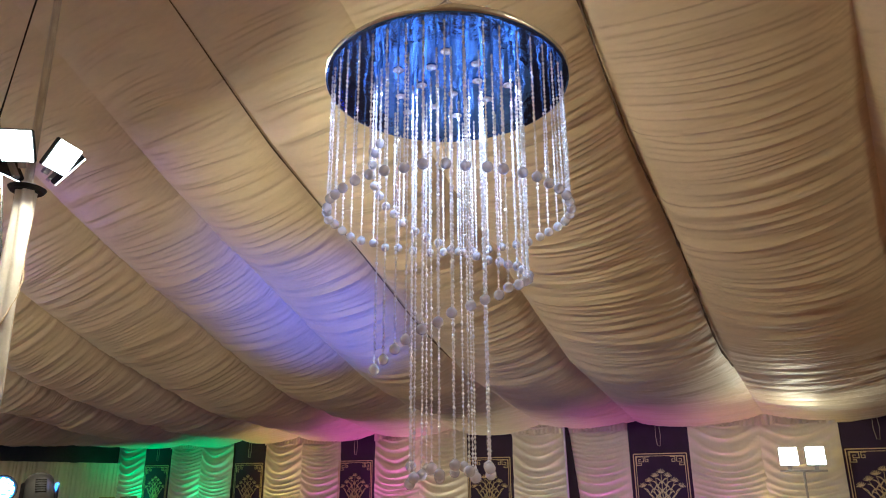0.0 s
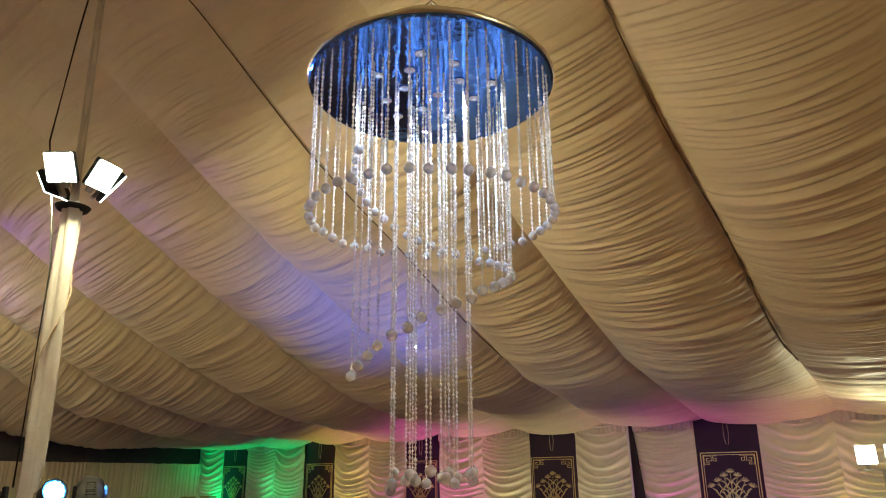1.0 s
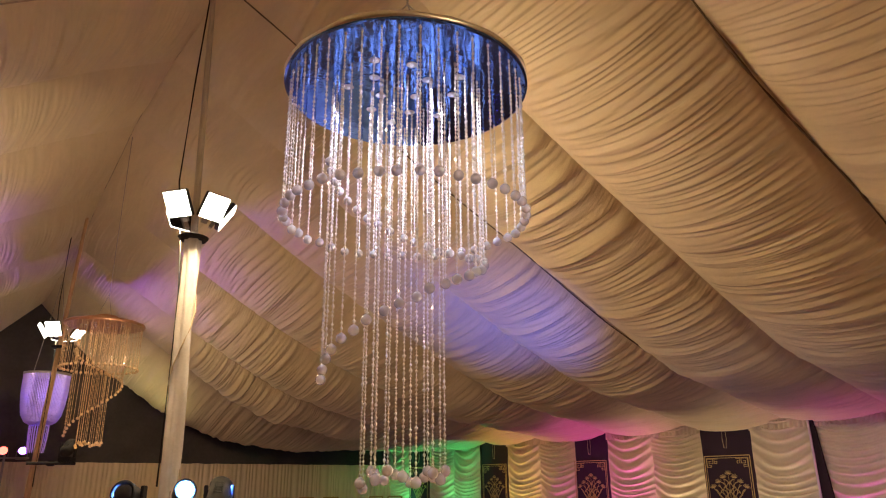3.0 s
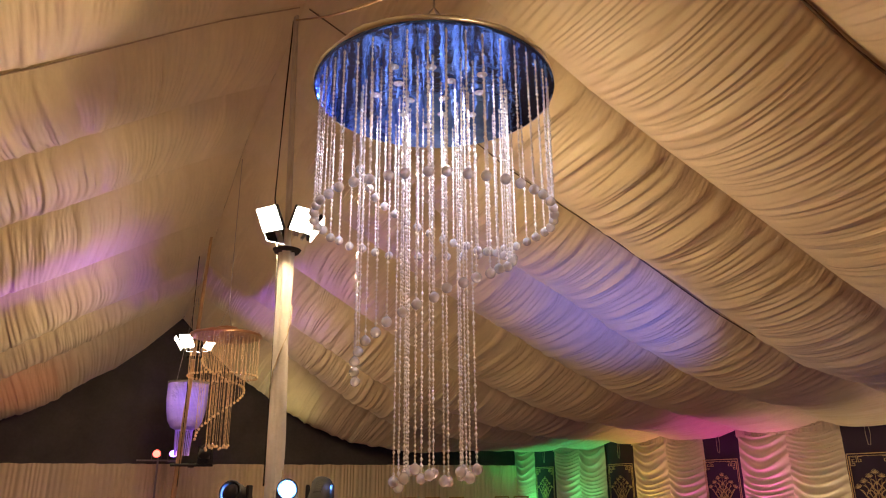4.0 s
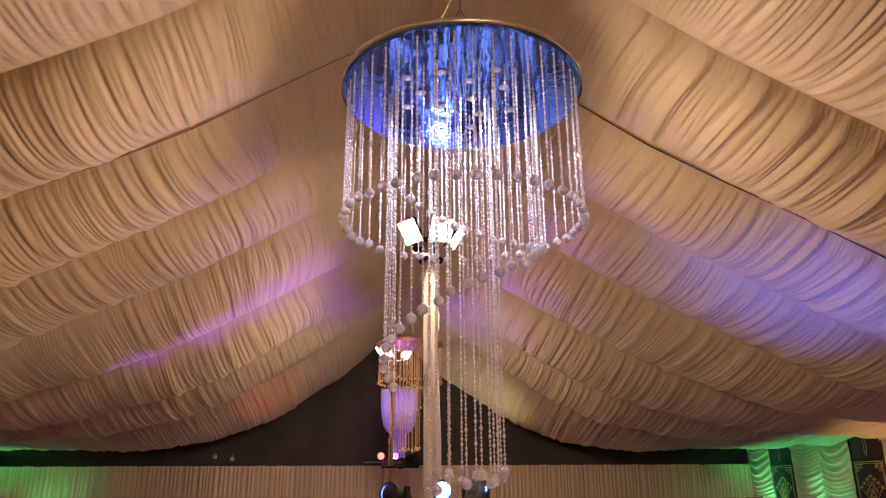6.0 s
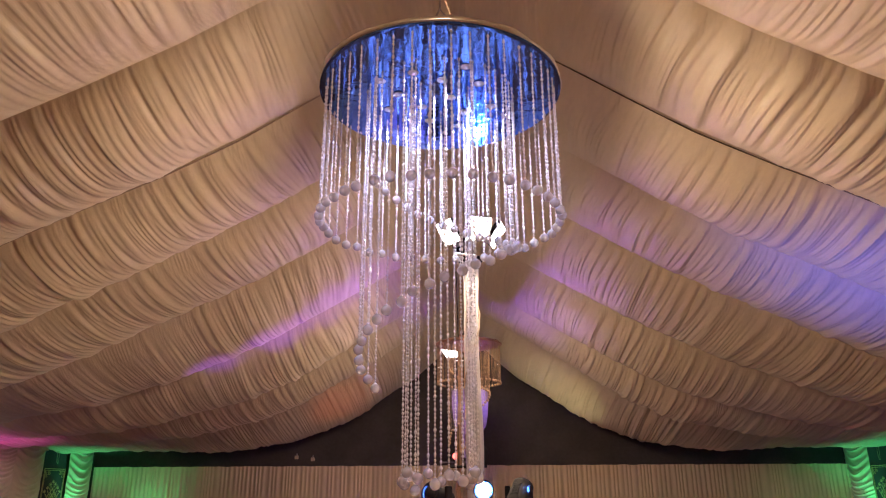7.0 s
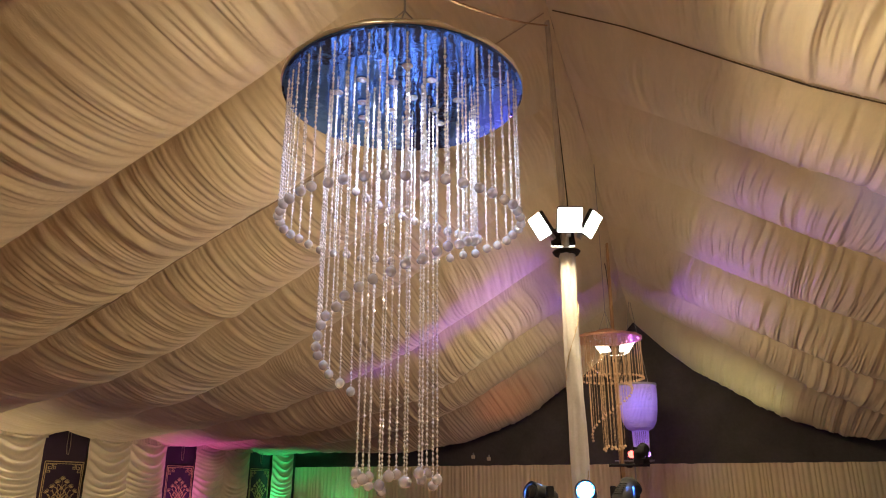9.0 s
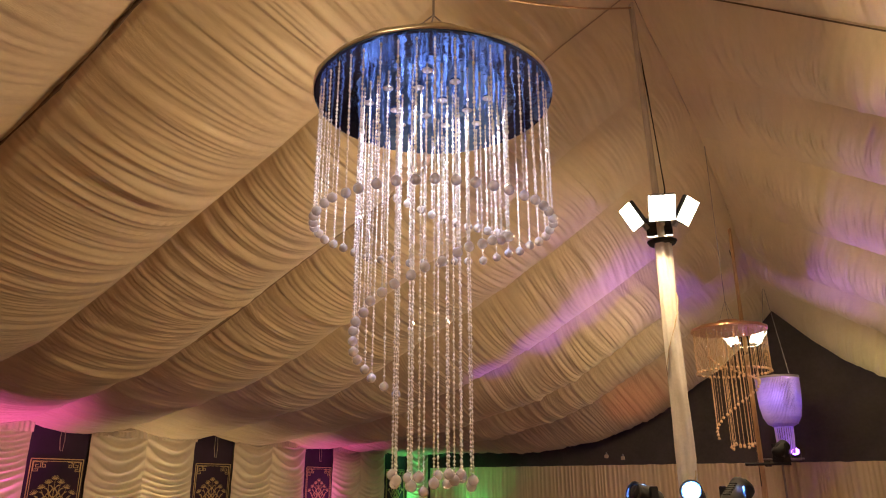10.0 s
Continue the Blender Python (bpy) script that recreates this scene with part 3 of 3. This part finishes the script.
mast(*MAST, "flood lamps on the masts")
mast(*MAST_FAR, "flood lamps on the masts", wrapped=False, aims=((-88, 0.6), (-36, 1), (52, 0.7), (112, 0.4), (180, 0.7)), z_lamp=3.9, ridge=5.85, watts=36.0)
mast(*MAST_BACK, "flood lamps on the masts", aims=((18, 1), (76, 1), (195, 1)))


# ---- stage lights ----
def par_can(where, aim, lens, group, watts=0, colour=(1, 1, 1), cone=40, soft=0.06, blend=0.7, diodes=None):
    thing = tagged(new("led_par_lamp"), "black round LED stage lamp with lit coloured lens", "stage lamp", group)
    m = look(where, aim)
    thing.matrix_basis = m
    v, f = lathe([(0.0, 0.17), (0.06, 0.17), (0.075, 0.14), (0.085, 0.02), (0.092, 0.0), (0.092, -0.02), (0.084, -0.02), (0.082, 0.0)], 24)
    part("body", mesh_from("body", v, f, PLASTIC, True), parent=thing)
    v, f = lathe([(0.0, -0.010), (0.05, -0.008), (0.082, 0.0)], 24)
    glass = part("lens", mesh_from("lens", v, f, lens, True), parent=thing, label="glowing coloured lens")
    if diodes:
        bm = bmesh.new()
        bmesh.ops.create_icosphere(bm, subdivisions=2, radius=0.0135)
        dome = finish(bm, "led", diodes, True)
        for ring, count in ((0.0, 1), (0.03, 6), (0.06, 12)):
            for k in range(count):
                a = 2 * math.pi * k / count
                part("led", dome, parent=glass, at=pose(ring * math.cos(a), ring * math.sin(a), -0.012))
    for sx in (-0.1, 0.1):
        part("yoke_arm", box(bmesh.new(), sx, -0.07, 0.07, 0.006, 0.17, 0.03), STEEL, thing)
    part("yoke_base", box(bmesh.new(), 0, -0.155, 0.07, 0.2, 0.006, 0.03), STEEL, thing)
    if watts:
        lamp("stage_beam", "SPOT", m @ Vector((0, 0, -0.03)), aim, watts, colour, soft, cone, blend)
    return thing


def moving_head(x, y, z, turn, tilt):
    thing = tagged(new("moving_head_lamp"), "black moving-head stage lamp tilted on its yoke", "stage lamp", "moving heads on the masts")
    thing.matrix_basis = pose(x, y, z, 0, 0, turn)
    part("base", box(bmesh.new(), 0, 0, -0.16, 0.2, 0.2, 0.08, 0.012), PLASTIC, thing)
    for sx in (-0.11, 0.11):
        part("yoke_arm", box(bmesh.new(), sx, 0, -0.02, 0.025, 0.08, 0.22, 0.006), PLASTIC, thing)
    m = pose(0, 0, 0.0, tilt, 0, 0)
    v, f = lathe([(0.0, -0.15), (0.055, -0.148), (0.085, -0.12), (0.097, -0.06), (0.098, 0.05), (0.09, 0.11), (0.098, 0.118), (0.098, 0.14), (0.086, 0.142), (0.080, 0.125)], 28)
    head = part("head", mesh_from("head", v, f, PLASTIC, True), parent=thing, at=m)
    for k in range(6):
        part("cooling_rib", box(bmesh.new(), 0, -0.094, -0.07 + 0.026 * k, 0.07, 0.014, 0.010), PLASTIC, head)
    v, f = lathe([(0.0, 0.145), (0.05, 0.142), (0.068, 0.137), (0.074, 0.13)], 20)
    part("lens", mesh_from("lens", v, f, DARKLENS, True), parent=thing, at=m, label="dark glass lens")
    return thing


def lamp_bar(x, y, z, half):
    bm = rod(bmesh.new(), (-half, 0, 0), (half, 0, 0), 0.024, seg=10)
    bar = tagged(new("lamp_bar"), "horizontal black pipe clamped to the mast carrying lamps", "lamp bar")
    bar.matrix_basis = pose(x, y, z)
    part("pipe", bm, PLASTIC, bar)
    part("clamp", box(bmesh.new(), 0, 0.05, 0, 0.1, 0.12, 0.08, 0.01), PLASTIC, bar)


lamp_bar(2.78, 5.36, 1.22, 0.5)
par_can((2.82, 5.24, 1.47), (CENTRE[0], CENTRE[1], 2.7), LEDBLUE, "LED lamps on the masts", 430, (0.24, 0.38, 1.0), 36, diodes=LEDDOME)
moving_head(2.42, 5.34, 1.42, -38, 74)
moving_head(3.14, 5.34, 1.42, -26, -52)
lamp_bar(2.72, 11.85, 1.84, 0.34)
moving_head(2.93, 11.85, 2.06, -30, -60)
part_stand = tagged(new("lamp_pole"), "thin dark pole with a crossbar carrying LED lamps", "lamp pole")
part_stand.matrix_basis = pose(2.5, 16.62, 0)
part("upright", rod(bmesh.new(), (0, 0, 0), (0, 0, 2.16), 0.022, seg=10), STEEL, part_stand)
part("crossbar", rod(bmesh.new(), (-0.45, 0, 2.06), (0.45, 0, 2.06), 0.018, seg=10), STEEL, part_stand)
par_can((2.80, 16.5, 2.2), (3.0, 9.0, 4.9), LEDVIOLET, "LED lamps on the masts", 420, (0.50, 0.12, 1.0), 62, blend=1.0)
par_can((2.45, 16.5, 2.2), (1.0, 2.0, 2.2), LEDRED, "LED lamps on the masts")

# coloured floor lamps that wash the walls, the cloth and the chandelier
east_washes = [
    ((11.5, 16.3, 0.19), (12.0, 16.2, 2.4), GREEN_C, 130),
    ((11.5, 13.9, 0.19), (12.0, 13.8, 2.4), GREEN_C, 110),
    ((11.5, 11.6, 0.19), (12.0, 11.5, 2.4), AMBER_C, 75),
    ((11.55, 10.25, 0.19), (12.0, 10.2, 2.4), PINK_C, 34),
    ((11.4, 8.5, 0.19), (12.0, 8.6, 2.5), PINK_C, 80),
    ((11.55, 4.2, 0.19), (12.0, 4.2, 2.4), PINK_C, 34),
    ((11.55, 2.4, 0.19), (12.0, 2.3, 2.4), PINK_C, 28),
    ((11.5, 1.4, 0.19), (12.0, 1.5, 2.5), AMBER_C, 45),
    ((11.5, 5.5, 0.19), (12.0, 5.5, 2.3), (1.0, 0.72, 0.36), 38),
    ((11.5, 7.3, 0.19), (12.0, 7.3, 2.3), (1.0, 0.72, 0.36), 38),
]
west_washes = [
    ((-6.1, 16.2, 0.19), (-6.6, 16.2, 2.4), GREEN_C, 130),
    ((-6.1, 12.3, 0.19), (-6.6, 12.3, 2.5), PINK_C, 95),
    ((-6.0, 4.6, 0.19), (-6.6, 4.6, 2.5), PINK_C, 190),
    ((-6.1, 10.3, 0.19), (-6.6, 10.3, 2.3), (1.0, 0.68, 0.30), 34),
    ((-6.1, 8.2, 0.19), (-6.6, 8.2, 2.3), (1.0, 0.70, 0.33), 40),
    ((-6.1, 7.1, 0.19), (-6.6, 7.1, 2.3), (1.0, 0.70, 0.33), 36),
    ((-5.4, 16.8, 0.19), (-5.0, 17.2, 1.8), GREEN_C, 60),
]
for where, aim, colour, watts in east_washes + west_washes:
    par_can(where, (aim[0], aim[1], 2.15), LEDVIOLET, "LED lamps on the floor", 1.6 * watts, colour, 84, blend=0.9)
par_can((6.6, 5.6, 0.19), (7.4, 6.7, 3.9), LEDVIOLET, "LED lamps on the floor", 560, (0.07, 0.12, 1.0), 56, blend=1.0)
for x, z, watts in ((1.2, 5.3, 360), (0.4, 4.9, 560), (-0.5, 4.5, 560), (-1.5, 4.0, 330)):
    par_can((x, 10.0, 0.19), (x - 0.1, 10.72, z), LEDVIOLET, "LED lamps on the floor", watts, (0.40, 0.09, 1.0), 21, blend=1.0)
par_can((4.6, 14.6, 0.19), (4.9, 15.8, 3.7), LEDVIOLET, "LED lamps on the floor", 260, (0.90, 0.78, 0.34), 46, blend=1.0)
par_can((0.2, 14.4, 0.19), (-0.2, 15.2, 3.5), LEDVIOLET, "LED lamps on the floor", 80, (1.0, 0.14, 0.03), 34, blend=1.0)
# bodiless spots, added to colour the unseen tables that the plate mirrors
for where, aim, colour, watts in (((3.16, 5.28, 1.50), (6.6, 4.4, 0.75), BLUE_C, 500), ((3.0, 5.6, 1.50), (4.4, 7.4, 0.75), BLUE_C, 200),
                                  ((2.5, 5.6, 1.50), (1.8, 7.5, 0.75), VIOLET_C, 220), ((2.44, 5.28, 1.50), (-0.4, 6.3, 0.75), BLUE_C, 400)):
    lamp("added_table_spot", "SPOT", where, aim, watts, colour, 0.05, 70, 1.0)


def round_table(x, y):
    thing = tagged(new("round_table"), "round banquet table under a white linen cloth", "table", "round banquet tables")
    thing.matrix_basis = pose(x, y, 0)
    verts, n = [], 96
    for r, z, wave in ((0.0, 0.765, 0), (0.6, 0.765, 0), (0.84, 0.764, 0), (0.865, 0.75, 0.004), (0.88, 0.6, 0.02), (0.90, 0.3, 0.035), (0.93, 0.01, 0.05)):
        for k in range(n):
            a = 2 * math.pi * k / n
            rr = r + wave * math.sin(16 * a)
            verts.append((rr * math.cos(a), rr * math.sin(a), z))
    faces = [(i * n + k, (i + 1) * n + k, (i + 1) * n + (k + 1) % n, i * n + (k + 1) % n) for i in range(6) for k in range(n)]
    part("tablecloth", mesh_from("tablecloth", verts, faces, LINEN, True), parent=thing)
    v, f = lathe([(0.0, 0.76), (0.84, 0.755), (0.84, 0.73), (0.0, 0.73)], 32)
    part("tabletop", mesh_from("tabletop", v, f, TIMBER), parent=thing)
    part("pedestal", rod(bmesh.new(), (0, 0, 0), (0, 0, 0.73), 0.16, 0.06, 12), STEEL, thing)
    return thing


table = round_table(6.9, 4.0)
for tx, ty in ((5.2, 7.0), (3.6, 8.3), (1.7, 7.6), (-0.3, 6.4), (8.6, 6.6), (-2.6, 4.6), (-1.6, 8.8), (7.0, 9.4)):
    copy_thing(table, pose(tx, ty, 0))


# ---- small things ----
def lamp_stand(x, y, z):
    thing = tagged(new("lamp_stand"), "thin grey tripod stand carrying two flood lamps", "lamp stand")
    thing.matrix_basis = pose(x, y, 0)
    part("pole", rod(bmesh.new(), (0, 0, 0.35), (0, 0, z - 0.2), 0.016, seg=8), STEEL, thing)
    part("crossbar", rod(bmesh.new(), (0, -0.3, z - 0.2), (0, 0.3, z - 0.2), 0.014, seg=8), STEEL, thing)
    for k in range(3):
        a = 2 * math.pi * k / 3
        part("leg", rod(bmesh.new(), (0, 0, 0.5), (0.45 * math.cos(a), 0.45 * math.sin(a), 0.012), 0.012, seg=8), STEEL, thing)
    for dy in (-0.17, 0.17):
        m = pose(x, y + dy, z) @ pose(0, 0, 0, 0, 0, -78) @ pose(0, -0.03, 0, -8, 0, 0)
        flood_lamp(m, "flood lamps on the stand")
        lamp("flood", "AREA", m @ Vector((0, -0.03, 0)), m @ Vector((0, -1, 0)), 9, WARM, 0.2)


lamp_stand(11.5, 1.1, 1.82)


def banquet_chair(x, y, turn):
    thing = tagged(new("banquet_chair"), "gold-painted banquet chair with a high spindle back", "chair", "chairs along the tent")
    thing.matrix_basis = pose(x, y, 0, 0, 0, turn)
    for sx in (-0.2, 0.2):
        for sy in (-0.2, 0.2):
            part("leg", rod(bmesh.new(), (sx, sy, 0), (sx * 0.95, sy * 0.95, 0.46), 0.016, 0.018, 8), CHAIRGOLD, thing)
    part("seat", box(bmesh.new(), 0, 0, 0.48, 0.44, 0.44, 0.05, 0.015), CUSHION, thing, "cream cushioned seat")
    bm = bmesh.new()
    for sx in (-0.2, 0.2):
        rod(bm, (sx, 0.2, 0.46), (sx * 0.97, 0.27, 1.2), 0.017, seg=8)
    for z in (0.7, 1.08, 1.2):
        rod(bm, (-0.2, 0.2 + (z - 0.46) * 0.095, z), (0.2, 0.2 + (z - 0.46) * 0.095, z), 0.018, seg=8)
    for k in range(5):
        rod(bm, (-0.13 + 0.065 * k, 0.223, 0.7), (-0.13 + 0.065 * k, 0.259, 1.08), 0.009, seg=6)
    part("backrest", bm, CHAIRGOLD, thing)
    return thing


first_chair = banquet_chair(-5.0, 15.5, 180)
spots = [(-5.0 + 0.62 * k, 15.5, 180) for k in range(1, 27) if k % 7 != 3 and not 10 < k < 15]
for cx, cy, ct in spots:
    copy_thing(first_chair, pose(cx, cy + random.uniform(-0.06, 0.06), 0, 0, 0, ct + random.uniform(-6, 6)))

# rope from the chandelier's hanger to the mast
v, f = tube([(CENTRE[0] + 0.12 * q, CENTRE[1] + 4.0 * q, 3.95 + 2.45 * q - 0.06 * math.sin(math.pi * q)) for q in np.linspace(0, 1, 14)], 0.009, 6)
tagged(part("tie_rope", mesh_from("tie_rope", v, f, TIMBER, True)), "thin yellowish tie rope from chandelier to mast", "rope")

# black sheet stands in for the dark opening between two curtain panels; white pole
bm = bmesh.new()
ring = [(4.78, 2.44), (4.87, 2.44), (4.80, 0.0), (4.50, 0.0)]
lo = [bm.verts.new((EAST - 0.10, y, z)) for y, z in ring]
hi = [bm.verts.new((EAST - 0.06, y, z)) for y, z in ring]
bm.faces.new(lo)
bm.faces.new(hi[::-1])
for k in range(4):
    bm.faces.new((lo[k], hi[k], hi[(k + 1) % 4], lo[(k + 1) % 4]))
bmesh.ops.recalc_face_normals(bm, faces=bm.faces)
tagged(part("dark_slit_sheet", bm, SLIT_DARK), "black sheet standing in for the dark slit between ruched curtains", "tent flap")
tagged(part("side_pole", rod(bmesh.new(), (EAST - 0.13, 4.80, 0), (EAST - 0.13, 4.84, 2.44), 0.018, seg=10), WRAP), "thin white side pole at the dark slit", "pole")


def wall_fitting(x, z):
    thing = tagged(new("wall_fitting"), "small pale box fitting on the black gable cloth", "wall fitting", "fittings on the gable")
    thing.matrix_basis = pose(x, NORTH + 0.06, z)
    part("case", box(bmesh.new(), 0, 0, 0, 0.09, 0.08, 0.09, 0.012), CUSHION, thing)
    part("bracket", box(bmesh.new(), 0, 0.02, 0.07, 0.03, 0.04, 0.06, 0.006), STEEL, thing)


wall_fitting(-1.62, 2.22)
wall_fitting(-1.20, 2.17)
